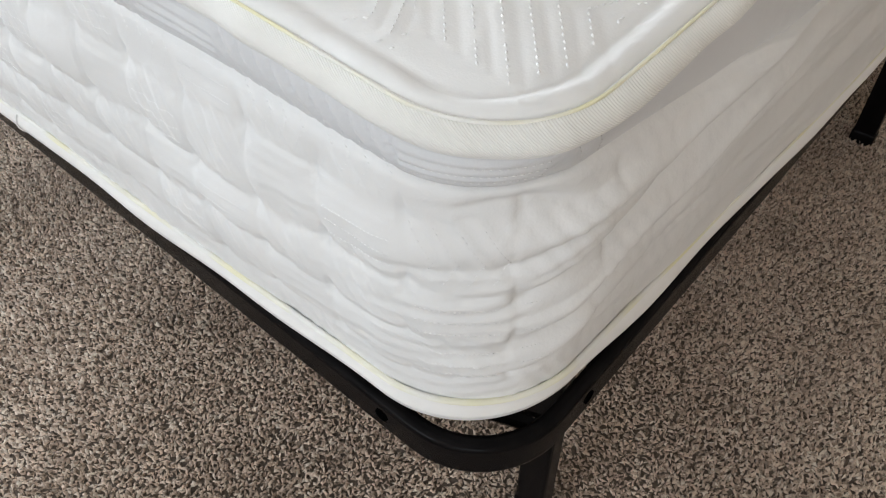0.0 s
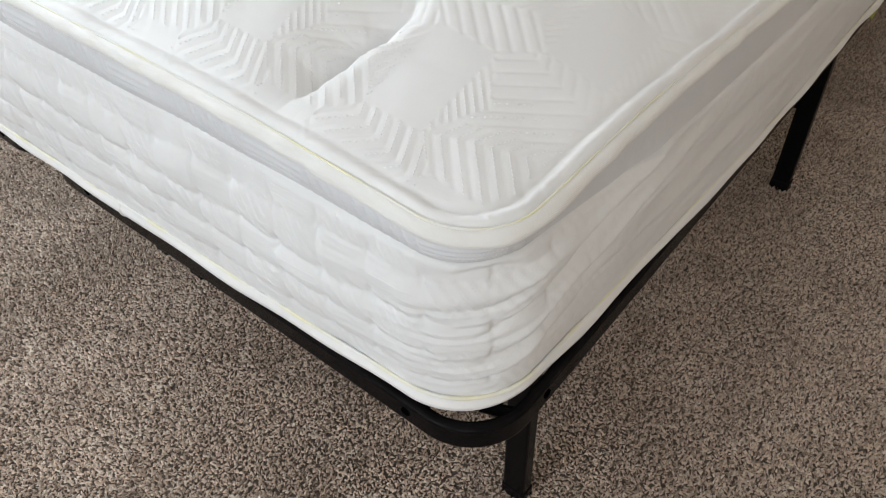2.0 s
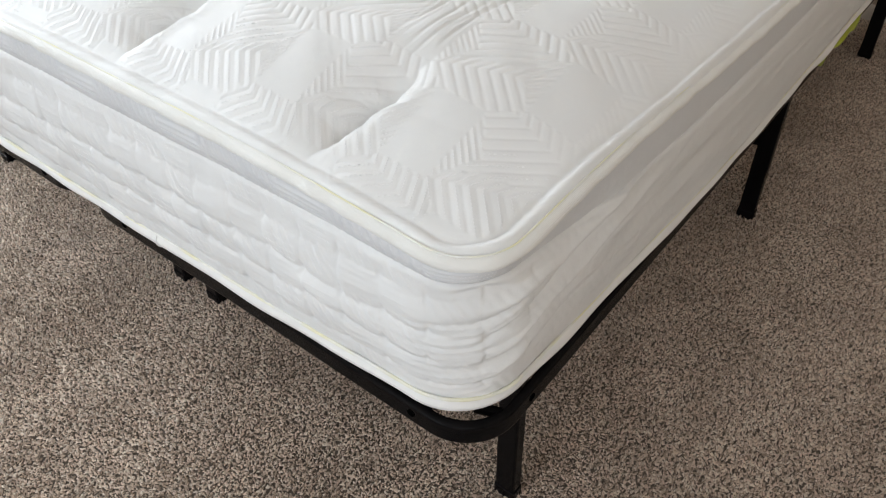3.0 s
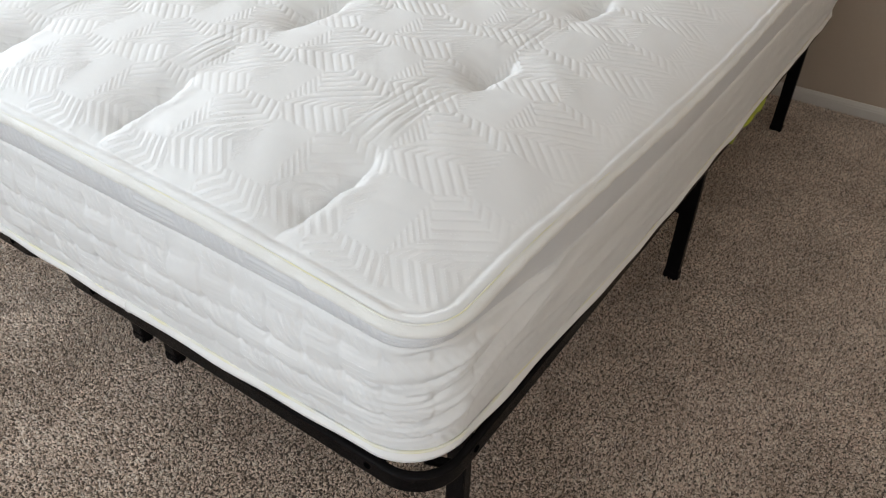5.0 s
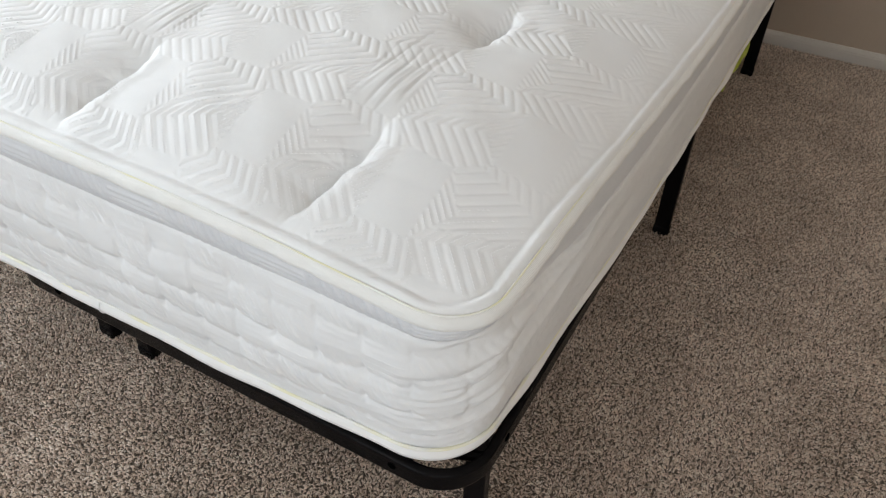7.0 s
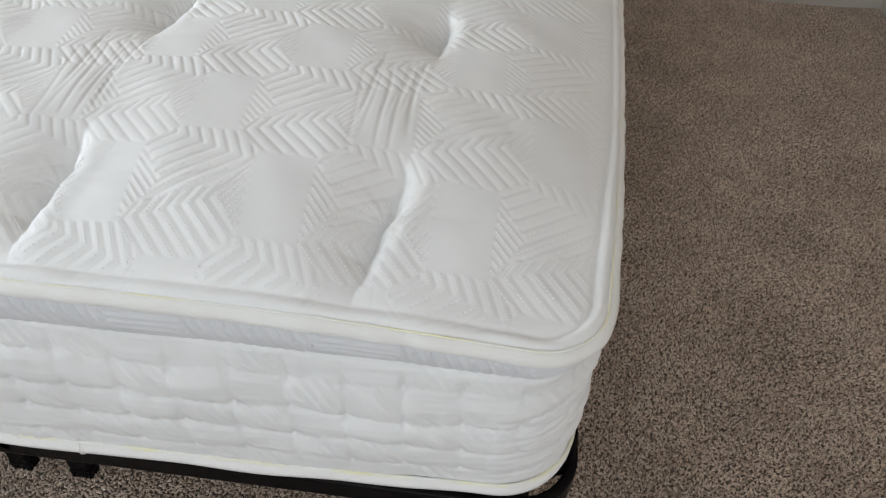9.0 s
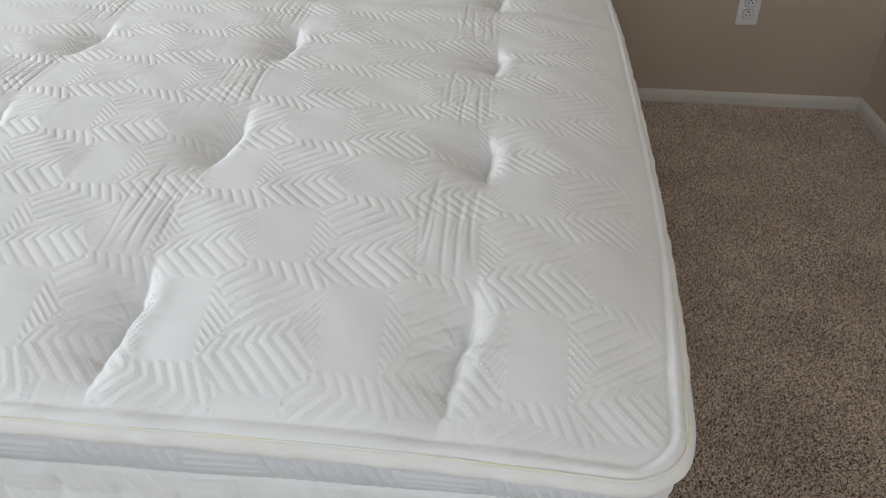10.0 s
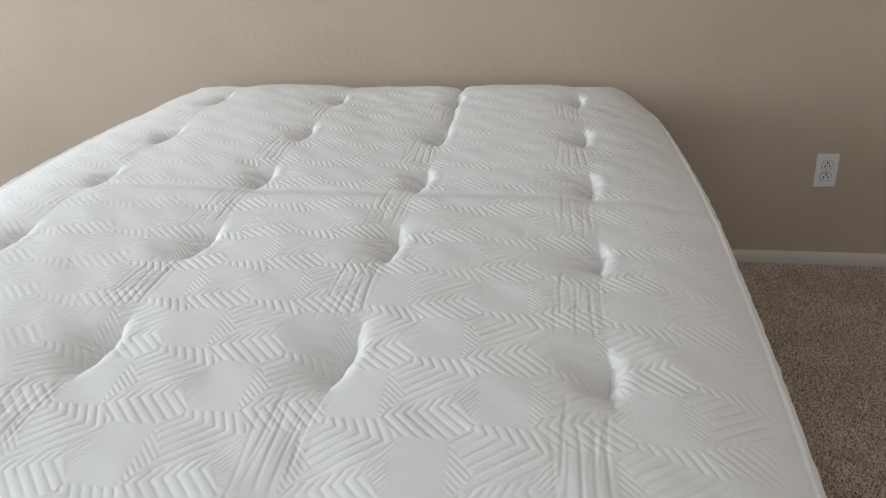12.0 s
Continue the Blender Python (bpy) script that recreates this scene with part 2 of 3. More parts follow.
def wall_outlet(x, z):
    """A duplex socket on the head wall, centre at x, z."""
    thing = new("wall_outlet")
    thing.location = (x, Y_NORTH, z)
    thing.rotation_euler.y = radians(-1.8)
    bm = box(bmesh.new(), (-0.035, -0.006, -0.057), (0.035, 0, 0.057), 0.0035, 3)
    part("faceplate", bm, PLASTIC, thing)
    for dz in (-0.0195, 0.0195):
        bm = bmesh.new()
        ring = []
        for k in range(28):
            a = 2 * math.pi * k / 28
            ring.append((0.0172 * math.cos(a), max(-0.0135, min(0.0135, 0.0172 * math.sin(a))) + dz))
        front = [bm.verts.new((px, -0.0085, pz)) for px, pz in ring]
        back = [bm.verts.new((px * 1.03, -0.005, dz + (pz - dz) * 1.03)) for px, pz in ring]
        bm.faces.new(front)
        for k in range(28):
            bm.faces.new((front[k], back[k], back[(k + 1) % 28], front[(k + 1) % 28]))
        bmesh.ops.recalc_face_normals(bm, faces=bm.faces[:])
        socket = part("socket", bm, PLASTIC, thing)
        # a dark disc behind the socket draws the recess shadow as an outline
        bm = bmesh.new()
        bm.faces.new([bm.verts.new((px * 1.10, -0.0064, dz + (pz - dz) * 1.10)) for px, pz in ring][::-1])
        bmesh.ops.solidify(bm, geom=bm.faces[:], thickness=0.0003)
        part("socket_gap_shade", bm, GAP_SHADE, socket)
        for dx, tall in ((-0.0064, 0.0085), (0.0064, 0.0068)):
            box_part("slot", (dx - 0.0014, -0.0089, dz - 0.003 - tall / 2), (dx + 0.0014, -0.0082, dz - 0.003 + tall / 2), HOLE, socket)
        bm = bmesh.new()
        bmesh.ops.create_circle(bm, cap_ends=True, radius=0.003, segments=14, matrix=Matrix.Translation((0, -0.0088, dz + 0.0075)) @ Matrix.Rotation(radians(90), 4, "X"))
        part("ground_hole", bm, HOLE, socket)
    bm = bmesh.new()
    bmesh.ops.create_cone(bm, cap_ends=True, radius1=0.0034, radius2=0.003, depth=0.0016, segments=16, matrix=Matrix.Translation((0, -0.0066, 0)) @ Matrix.Rotation(radians(90), 4, "X"))
    part("screw", bm, TRIM, thing)
    return tagged(thing, "white duplex wall outlet with two empty sockets", "outlet")


wall_outlet(0.625, 0.340)


# ---- the bed frame ----
RAIL_LOW, RAIL_TOP = 0.309, 0.341


def rail_loop(x0, x1, y0, y1, radius=0.072, depth=0.0125):
    """The rectangular steel tube bent round a half of the platform: outer edge x0..x1, y0..y1."""
    centre = []
    for cx, cy, first in ((x1 - radius, y0 + radius, -90), (x1 - radius, y1 - radius, 0), (x0 + radius, y1 - radius, 90), (x0 + radius, y0 + radius, 180)):
        for k in range(13):
            a = radians(first + 90 * k / 12)
            centre.append((cx, cy, math.cos(a), math.sin(a)))
    soft = 0.0042
    profile = []
    for corner, (o, z) in enumerate(((0, RAIL_LOW), (0, RAIL_TOP), (-depth, RAIL_TOP), (-depth, RAIL_LOW))):
        co = o + (-soft if o == 0 else soft)
        cz = z + (soft if z == RAIL_LOW else -soft)
        for k in range(-1, 5):
            a = radians((-90, 0, 90, 180)[corner] + 90 * min(max(k, 0), 3) / 3)
            # one more point inside each flat keeps the flats flat
            back = (-0.001 if k < 0 else 0.001) * (k < 0 or k > 3)
            profile.append((co + soft * math.cos(a) - back * math.sin(a), cz + soft * math.sin(a) + back * math.cos(a)))
    xyz = np.array([[(cx + (radius + o) * nx, cy + (radius + o) * ny, z) for cx, cy, nx, ny in centre] for o, z in profile + profile[:1]])
    return xyz


def bar(name, low, high, parent, bevel=0.003, label=""):
    return box_part(name, low, high, STEEL, parent, label, bevel)


def leg(parent, x, y):
    """A square tube leg with a plastic foot cap; x, y its centre."""
    h, d = 0.0165, 0.0105
    ob = bar("leg", (x - h, y - d, 0.012), (x + h, y + d, RAIL_TOP - 0.004), parent)
    box_part("foot_cap", (x - h - 0.0015, y - d - 0.0015, -0.004), (x + h + 0.0015, y + d + 0.0015, 0.02), STEEL, ob, "black plastic foot cap", 0.003)
    return ob


def platform_half(x0, x1, label):
    thing = new("platform_bed_frame")
    y0, y1 = -0.005, 2.035
    sheet("rail", rail_loop(x0, x1, y0, y1), STEEL, thing, wrap=True, flip=True)
    for y, inset in ((0.148, 0.056), (0.998, 0.024), (1.868, 0.031)):
        for x in (x1 - inset, x0 + inset - 0.014 * (y < 0.2)):
            leg(thing, x, y)
        bar("cross_bar", (x0 + 0.056, y - 0.013, 0.298), (x1 - 0.056, y + 0.013, 0.333), thing)
    for x in (x0 + 0.1, x0 + 0.31, x1 - 0.31, x1 - 0.1):
        bm = tube(bmesh.new(), [(x, y0 + 0.03, 0.337), (x, y1 - 0.03, 0.337)], 0.004, 8)
        part("support_wire", bm, STEEL, thing)
    # flat braces welded across the foot corners, seen in the gap beside the mattress
    for x, way in ((x1, -1), (x0, 1)):
        bm = tube(bmesh.new(), [(x + way * 0.045, y0 + 0.052, 0.325), (x + way * 0.010, y0 + 0.066, 0.325)], 0.007, 8)
        part("corner_brace", bm, STEEL, thing)
        bm = tube(bmesh.new(), [(x + way * 0.083, y0 + 0.008, 0.332), (x + way * 0.083, y0 + 0.034, 0.341)], 0.0042, 8)
        part("wire_end", bm, STEEL, thing)
    # stubs of the folding braces on the middle legs
    for x in (x1 - 0.024, x0 + 0.033):
        bar("brace_stub", (x - 0.052, 0.989, 0.176), (x - 0.012, 1.003, 0.198), thing, 0.002)
    # bolt holes near the corners
    for x in (x1 - 0.098, x0 + 0.122):
        bm = bmesh.new()
        bmesh.ops.create_circle(bm, cap_ends=True, radius=0.0055, segments=18, matrix=Matrix.Translation((x, y0 - 0.0006, 0.327)) @ Matrix.Rotation(radians(90), 4, "X"))
        part("bolt_hole", bm, HOLE, thing)
    for y in (0.098, 1.92):
        bm = bmesh.new()
        bmesh.ops.create_circle(bm, cap_ends=True, radius=0.0055, segments=18, matrix=Matrix.Translation((x1 + 0.0006, y, 0.327)) @ Matrix.Rotation(radians(90), 4, "Y"))
        part("bolt_hole", bm, HOLE, thing)
    thing.rotation_euler.z = -0.0125
    return tagged(thing, label, "bed frame", "halves of the platform bed")


FRAME_RIGHT, FRAME_GAP = 0.011, -0.772
platform_half(FRAME_GAP, FRAME_RIGHT, "black steel platform bed frame half under the mattress")
platform_half(FRAME_GAP - 0.004 - (FRAME_RIGHT - FRAME_GAP), FRAME_GAP - 0.004, "black steel platform bed frame half under the mattress")


# ---- the mattress ----
XL, XR, Y0, Y1 = -1.47, 0.0, 0.0, 2.04
XC, HALF = (XL + XR) / 2, (XR - XL) / 2
Z_BOTTOM, Z_LEDGE = 0.343, 0.561
COLUMNS, ROWS_Y = (-0.205, -0.531, -0.868, -1.218), (0.116, 0.444, 0.775, 1.095, 1.405, 1.735, 2.0)


def bow(y):
    return 0.050 * np.sin(np.pi * np.clip((y + 0.03) / 2.12, 0, 1)) ** 0.8


def side_bow(x, y):
    """The border leans out over the rail along the long sides."""
    out = -0.003 * np.exp(-(y / 0.30) ** 2) + 0.018 * (1 - np.exp(-(y / 0.40) ** 2)) + 0.013 * y
    return np.sign(x - XC) * out * np.clip((np.abs(x - XC) - HALF + 0.25) / 0.25, 0, 1) * np.clip((Y1 + 0.02 - y) / 0.14, 0, 1)


def foot_tuck(x, y):
    """Near the corner the foot of the mattress stands back from the rail."""
    return 0.004 * np.exp(-(x / 0.25) ** 2) * np.exp(-(y / 0.15) ** 2)


def swell(x, y):
    """The pillow top bellies out over the long sides."""
    g = np.clip((x - XC) / HALF, -1.1, 1.1)
    return x + bow(y) * g ** 3


def east(x, y):
    """1 along the long side that faces the wall, 0 round its corners."""
    return np.clip((y - 0.04) / 0.20, 0, 1) * np.clip((x + 0.12) / 0.09, 0, 1)


def ledge(x, y):
    """Height of the seam between border and gusset, lower along the side."""
    return Z_LEDGE + droop(x, y) * LOWER - 0.016 * east(x, y)


def outline(radius, fine=0.0026, coarse=0.010, head=None):
    """A walk round the mattress: x, y, outward normal and run length, closest together at the foot corner."""
    pts = []

    def straight(ax, ay, bx, by, step):
        n = max(2, int(math.hypot(bx - ax, by - ay) / step))
        for k in range(n):
            pts.append((ax + (bx - ax) * k / n, ay + (by - ay) * k / n))

    def corner(cx, cy, first, step, turn):
        n = max(6, int(turn * math.pi / 2 / step))
        for k in range(n):
            a = radians(first + 90 * k / n)
            pts.append((cx + turn * math.cos(a), cy + turn * math.sin(a)))

    r, h = radius, head or radius
    straight(XL + r, Y0, -0.8, Y0, 0.005)
    straight(-0.8, Y0, XR - r, Y0, fine)
    corner(XR - r, Y0 + r, -90, fine, r)
    straight(XR, Y0 + r, XR, 1.0, fine)
    straight(XR, 1.0, XR, Y1 - h, 0.005)
    corner(XR - h, Y1 - h, 0, coarse, h)
    straight(XR - h, Y1, XL + h, Y1, coarse)
    corner(XL + h, Y1 - h, 90, coarse, h)
    straight(XL, Y1 - h, XL, Y0 + r, coarse)
    corner(XL + r, Y0 + r, 180, coarse, r)
    p = np.array(pts)
    d = np.roll(p, -1, 0) - np.roll(p, 1, 0)
    d /= np.linalg.norm(d, axis=1)[:, None]
    run = np.r_[0, np.cumsum(np.linalg.norm(np.diff(p, axis=0), axis=1))]
    return p[:, 0], p[:, 1], d[:, 1], -d[:, 0], run


def droop(x, y):
    """How far the pillow top's edge lies above or below its mean height: low at the corner, wavy along the sides."""
    corner = np.exp(-(np.hypot(x - XR, y - Y0) / 0.15) ** 2)
    head = np.exp(-(np.hypot(x - XR, y - Y1) / 0.2) ** 2) + np.exp(-(np.hypot(x - XL, y - Y1) / 0.2) ** 2)
    foot = np.exp(-(y / 0.12) ** 2)
    return -0.017 * corner - 0.045 * head + 0.010 * np.clip((y - 0.1) / 0.9, 0, 1) * np.clip(np.abs(x - XC) / HALF, 0, 1) ** 4 + 0.007 * np.sin(3.1 * x + 4.0) * foot + 0.004 * waves(x, y, 5, 5, 0.6, 2.4) * (1 - corner)


def bump_at(a, at, width):
    return np.exp(-((a - at) / width) ** 2)


BORDER_TURN, LOWER = 0.084, 0.5
PILLOW_TURN, PILLOW_HEAD = 0.066, 0.10


BORDER_PITCH, BORDER_ROWS = 0.0575, (0.350, 0.392, 0.432, 0.475, 0.526, 0.574)


def border_along(run):
    """Distance along the border from the column of tucks beside the corner."""
    return run - 1.47 + BORDER_TURN + 0.119


def border_relief(run, z, x, y):
    """Smocking of the border: rows of stitched tucks joined by sagging creases, with soft pillows between."""
    along = border_along(run)
    cell = (along / BORDER_PITCH) % 1.0
    number = np.floor(along / BORDER_PITCH)
    near = (cell - np.round(cell)) * BORDER_PITCH
    tick = np.round(along / BORDER_PITCH)
    out = 0.0012 * waves(run, z * 1.6, 3, 8, 1.5, 8.0) + 0.0005 * waves(run * 1.2, z * 1.6, 4, 12, 8, 30)
    rows = [at + 0 * run for at in BORDER_ROWS]
    for k in (1, 2, 3, 4):
        rows[k] = rows[k] + 0.0035 * np.sin(5 * run + 1.3 * k) + 0.0022 * np.sin(tick * 1.9 + 2.3 * k)
    # a soft pillow in every box between the rows, fuller towards its lower edge
    for k in range(5):
        share = np.clip((z - rows[k]) / (rows[k + 1] - rows[k]), 0, 1)
        full = (0.5, 0.8, 1.0, 0.9, 0.35)[k] * (0.85 + 0.35 * np.sin(number * 2.7 + 3 * k))
        out = out + 0.0034 * full * np.sin(np.pi * share ** 0.8) ** 0.7 * (0.78 + 0.22 * np.sin(np.pi * cell) ** 0.6)
    for k in range(1, 5):
        sag = (0.0, 0.0030, 0.0040, 0.0045, 0.0)[k] * np.sin(np.pi * cell) * (0.5 + 0.5 * np.sin(number * 1.9 + k))
        dz = z - rows[k] + sag
        strong = (0.0, 0.45, 0.9, 1.0, 0.12)[k] * np.clip(0.75 + 0.45 * np.sin(number * 2.7 + k), 0.2, 1.2)
        out = out - strong * 0.0020 * np.exp(-np.sqrt(dz * dz + 6e-7) / 0.0028)
        # a tuck: the cloth is pulled in along a short upright stitch, sharper on its far side
        pull = np.where(near > 0, 0.0058, 0.0020)
        tall = (0.0, 0.006, 0.0075, 0.0085, 0.0110)[k]
        out = out - (0.0, 0.7, 0.95, 1.0, 0.75)[k] * (0.0056 + 0.0014 * np.sin(tick * 3.3 + k)) * np.exp(-np.abs(near) / pull) * np.exp(-((dz - 0.002) / tall) ** 2)
        # pleats that fan out beside it
        far = np.hypot(near, dz)
        out = out + 0.0007 * np.sin(7 * np.arctan2(dz, np.abs(near) + 0.002) + tick * 2.1 + k) * np.exp(-far / 0.010)
    kind = np.sin(number * 1.7 + np.floor((z - 0.35) / 0.044) * 2.9)
    lines = np.where(kind > 0.1, 0.00020 * np.sin(z / 0.0085 * 6.283), 0.0008 * np.sin((run + z * 0.60) / 0.0135 * 6.283))
    return out + lines * (np.abs(kind) > 0.25) * np.sin(np.pi * cell) ** 0.6


def creases(run, z, seed):
    """Long pulled wrinkles that run along the side, rising away from the foot."""
    slant = z - 0.025 * run
    w1 = waves(run * 0.22 + 0.06 * np.sin(run * 4), slant * 3.2, seed, 7, 1.5, 6.0)
    w2 = waves(run * 0.45, slant * 3.6, seed + 1, 9, 3.5, 11.0)
    return 0.0034 * (0.7 - np.sqrt(w1 * w1 + 0.03)) + 0.0014 * (0.7 - np.sqrt(w2 * w2 + 0.05))


def border_surface(x, y, nx, ny, run, z):
    """How far the border stands out from its outline at a height."""
    v = (z - Z_BOTTOM) / (Z_LEDGE - Z_BOTTOM)
    right = np.clip((y - 0.03) / 0.12, 0, 1) * (nx > 0.3)
    belly = -0.003 + (0.009 - 0.005 * right) * np.sin(np.pi * np.clip(v, 0, 1)) ** 0.7
    d = belly + border_relief(run, z, x, y) * (1 - 0.85 * right) + creases(run, z, 11) * right * np.clip((0.96 - v) / 0.16, 0, 1)
    # the cloth bunches at the corner: short ruffles along the foot, longer folds that climb along the side
    s = run - 1.47 + 1.215 * BORDER_TURN
    near = np.exp(-(np.hypot(x + 0.02, y - 0.05) / 0.10) ** 2)
    d = d * (1 - 0.40 * near)
    wobble = 0.0030 * np.sin(s * 31 + z * 25) + 0.0016 * np.sin(s * 83 - z * 70)
    for left, far, at, climb, deep, wide in ((0.034, 0.034, 0.534, -0.16, 0.0044, 0.0036), (0.115, 0.18, 0.491, 0.16, 0.0042, 0.0055), (0.080, 0.10, 0.474, 0.26, 0.0020, 0.0030),
                                             (0.070, 0.21, 0.460, 0.30, 0.0034, 0.0042), (0.065, 0.09, 0.446, 0.18, 0.0014, 0.0028), (0.100, 0.26, 0.424, 0.27, 0.0032, 0.0050), (0.050, 0.16, 0.396, 0.20, 0.0022, 0.0040)):
        dz = z - at - np.where(s < 0, 0.04, climb) * s - wobble
        reach = np.exp(-np.abs(s / np.where(s < 0, 0.6 * left, far)) ** 2.5) * (1.50 - 1.0 * np.clip((0.045 - s) / 0.05, 0, 1))
        d = d + (1.4 + 0.8 * np.clip((s - 0.02) / 0.05, 0, 1)) * deep * reach * (0.75 * np.exp(-((dz - 0.011) / 0.010) ** 2) - np.exp(-np.sqrt(dz * dz + 1.5e-6) / wide))
    return d + 0.0005 * near * np.sin((z - 0.10 * s) / 0.0105 * 6.283) * np.clip((0.50 - z) / 0.02, 0, 1) * (s < 0.02)


def build_border(thing):
    x, y, nx, ny, run = outline(BORDER_TURN, 0.0022)
    v = np.linspace(0, 1, 100)[:, None]
    z = Z_BOTTOM + 0.012 + (ledge(x, y) - Z_BOTTOM - 0.012) * v
    d = border_surface(x[None], y[None], nx[None], ny[None], run[None], z)
    # the top edge rounds in to the gusset's seam; along the side the two run into each other
    right = east(x, y)
    fade = np.clip((1 - v) / 0.05, 0, 1)
    d = d + 0.019 * right * v ** 1.4
    d = d * (0.25 + 0.75 * np.maximum(fade, right)) - 0.0065 * (1 - right * (0.85 - 0.5 * np.clip((y - 0.22) / 0.3, 0, 1))) * np.clip((v - 0.955) / 0.045, 0, 1) ** 2.2
    d = np.vstack([d, d[99:100] - 0.003 - 0.013 * right])
    z = np.vstack([z, z[99:100] + 0.0004])
    xyz = np.stack([x + nx * d + side_bow(x, y), y + ny * d + foot_tuck(x, y), z + 0 * x], -1)
    return sheet("border", xyz, BORDER, thing, wrap=True, label="white quilted border with rows of puckered tucks")


def border_threads(thing):
    """Shiny quilting threads that run along some cells of the border at the foot."""
    ring, ends = outline(BORDER_TURN, 0.0022), []
    start = 1.47 - BORDER_TURN - 0.119
    for number in range(-13, 4):
        for level in range(1, 5):
            if math.sin(number * 2.3 + level * 2.9) < 0.62 if number < 1 else (level > 2 or number > 2):
                continue
            for k in range(4 if level == 4 else 3):
                z = BORDER_ROWS[level] + 0.009 + 0.0098 * k
                for s in np.linspace(start + BORDER_PITCH * (number + 0.10), start + BORDER_PITCH * (number + 0.90), 19)[:-1]:
                    ends.append((border_point(s, z, ring), border_point(s + 0.0017, z, ring)))
    return dashes("quilting_thread", ends, 0.00030, thing, "glossy white quilting thread")


def border_point(s, z, ring):
    px, py, qx, qy = (np.interp(s, ring[4], c) for c in ring[:4])
    d = float(border_surface(px, py, qx, qy, s, z)) + 0.0002
    return np.array([px + qx * d + float(side_bow(px, py)), py + qy * d + float(foot_tuck(px, py)), z])


def border_stitches(thing):
    """Short stitches in slanting and zigzag rows between the tucks near the corner."""
    ring, ends = outline(BORDER_TURN, 0.0022), []
    start = 1.47 - BORDER_TURN - 0.119
    for number in range(-9, 2):
        for level in (3, 4):
            if (level == 3 and number < 0) or math.sin(number * 2.3 + level * 2.9) > 0.40 or (level == 4 and number % 3 == 1):
                continue
            for k in range(4):
                for j in range(13):
                    z = BORDER_ROWS[level] + 0.005 + 0.0031 * j
                    bend = 0.0011 * (j if j < 5 else 10 - j)
                    s = start + BORDER_PITCH * (number + 0.14) + 0.0125 * k + 1.6 * bend
                    ends.append((border_point(s, z, ring), border_point(s + (0.0014 if j < 5 else -0.0014), z + 0.0017, ring)))
    return dashes("border_stitching", ends, 0.00032, thing, "glossy white stitches in zigzag rows")


def build_ring(thing, name, mat, radius, path, label="", sides=14, height=1.0):
    """A rounded cord or tape round the mattress; path(x, y) gives offset and height."""
    x, y, nx, ny, run = outline(radius, 0.004, 0.012)
    off, z, thick = path(x, y, run)
    rows = []
    for k in range(sides + 1):
        a = 2 * math.pi * k / sides
        o = off + thick * math.cos(a)
        px = x + nx * o + side_bow(x, y)
        rows.append(np.stack([px, y + ny * o + foot_tuck(x, y), z + thick * height * math.sin(a)], -1))
    return sheet(name, np.array(rows), mat, thing, wrap=True, label=label, flip=True)


def pillow_edge(x, y):
    """Height at which the pillow top's tape is sewn on."""
    return 0.606 + droop(x, y)


def gusset_point(x, y, nx, ny, run, v):
    """A point of the gusset: v runs from its lower seam to the tape."""
    low, high = ledge(x, y) - 0.003, pillow_edge(x, y) - 0.006
    z = low + (high - low) * v
    side = np.clip((y - 0.01) / 0.06, 0, 1) * (nx > 0.3)
    turn = ((run + 0.020) / 0.195) % 1.0
    hatch = np.where(turn > 0.36, np.abs(np.sin((run + 0.018 * v) / 0.0125 * np.pi)) ** 0.5, 0.64 + 0.36 * np.abs(np.sin((v + 0.02) / 0.19 * np.pi)) ** 0.5)
    bag = np.sin(np.pi * np.clip(v, 0.02, 0.98))
    d = -0.0045 + 0.0050 * bag ** 0.7 + (1 - side) * 0.0052 * (hatch - 0.6) * bag ** 0.5 + 0.0010 * (1 - 0.6 * side) * waves(run, z, 21, 6, 2, 10)
    d = d + 0.0006 * side * waves(run * 0.3, z * 2, 22, 6, 1, 5) + east(x, y) * (0.0180 * (1 - v) ** 1.3 - 0.004 * np.clip((y - 0.22) / 0.3, 0, 1) * np.exp(-v / 0.05))
    blend = v ** 1.2
    px = x + nx * d + side_bow(x, y) * (1 - blend) + (swell(x, y) - x) * blend
    return np.stack([px, y + ny * d + foot_tuck(x, y) * (1 - blend), z], -1)


def build_gusset(thing):
    x, y, nx, ny, run = outline(PILLOW_TURN, head=PILLOW_HEAD)
    v = np.linspace(0, 1, 26)[:, None]
    xyz = gusset_point(x[None], y[None], nx[None], ny[None], run[None], v)
    return sheet("gusset", xyz, GUSSET, thing, wrap=True, label="pale grey knit gusset under the pillow top")


def dashes(name, ends, width, thing, label):
    """Raised thread dashes between pairs of points; ends: n x 2 x 3."""
    verts, faces = [], []
    for a, b in ends:
        way = b - a
        way = way / max(np.linalg.norm(way), 1e-9)
        side = np.cross(way, (0.2, -0.6, 0.77))
        side = side / max(np.linalg.norm(side), 1e-9) * width
        up = np.cross(side, way)
        base, mid = len(verts), (a + b) / 2
        verts += [a - 0.3 * up, mid + side - 0.2 * up, b - 0.3 * up, mid - side - 0.2 * up, a * 0.7 + b * 0.3 + 0.8 * up, a * 0.3 + b * 0.7 + 0.8 * up]
        faces += [(base, base + 1, base + 4), (base + 1, base + 5, base + 4), (base + 1, base + 2, base + 5), (base + 2, base + 3, base + 5), (base + 3, base + 4, base + 5), (base + 3, base, base + 4)]
    ob = new(name, mesh_of(name, verts, faces, SILK))
    ob.parent = thing
    return tagged(ob, label, kind="stuff")


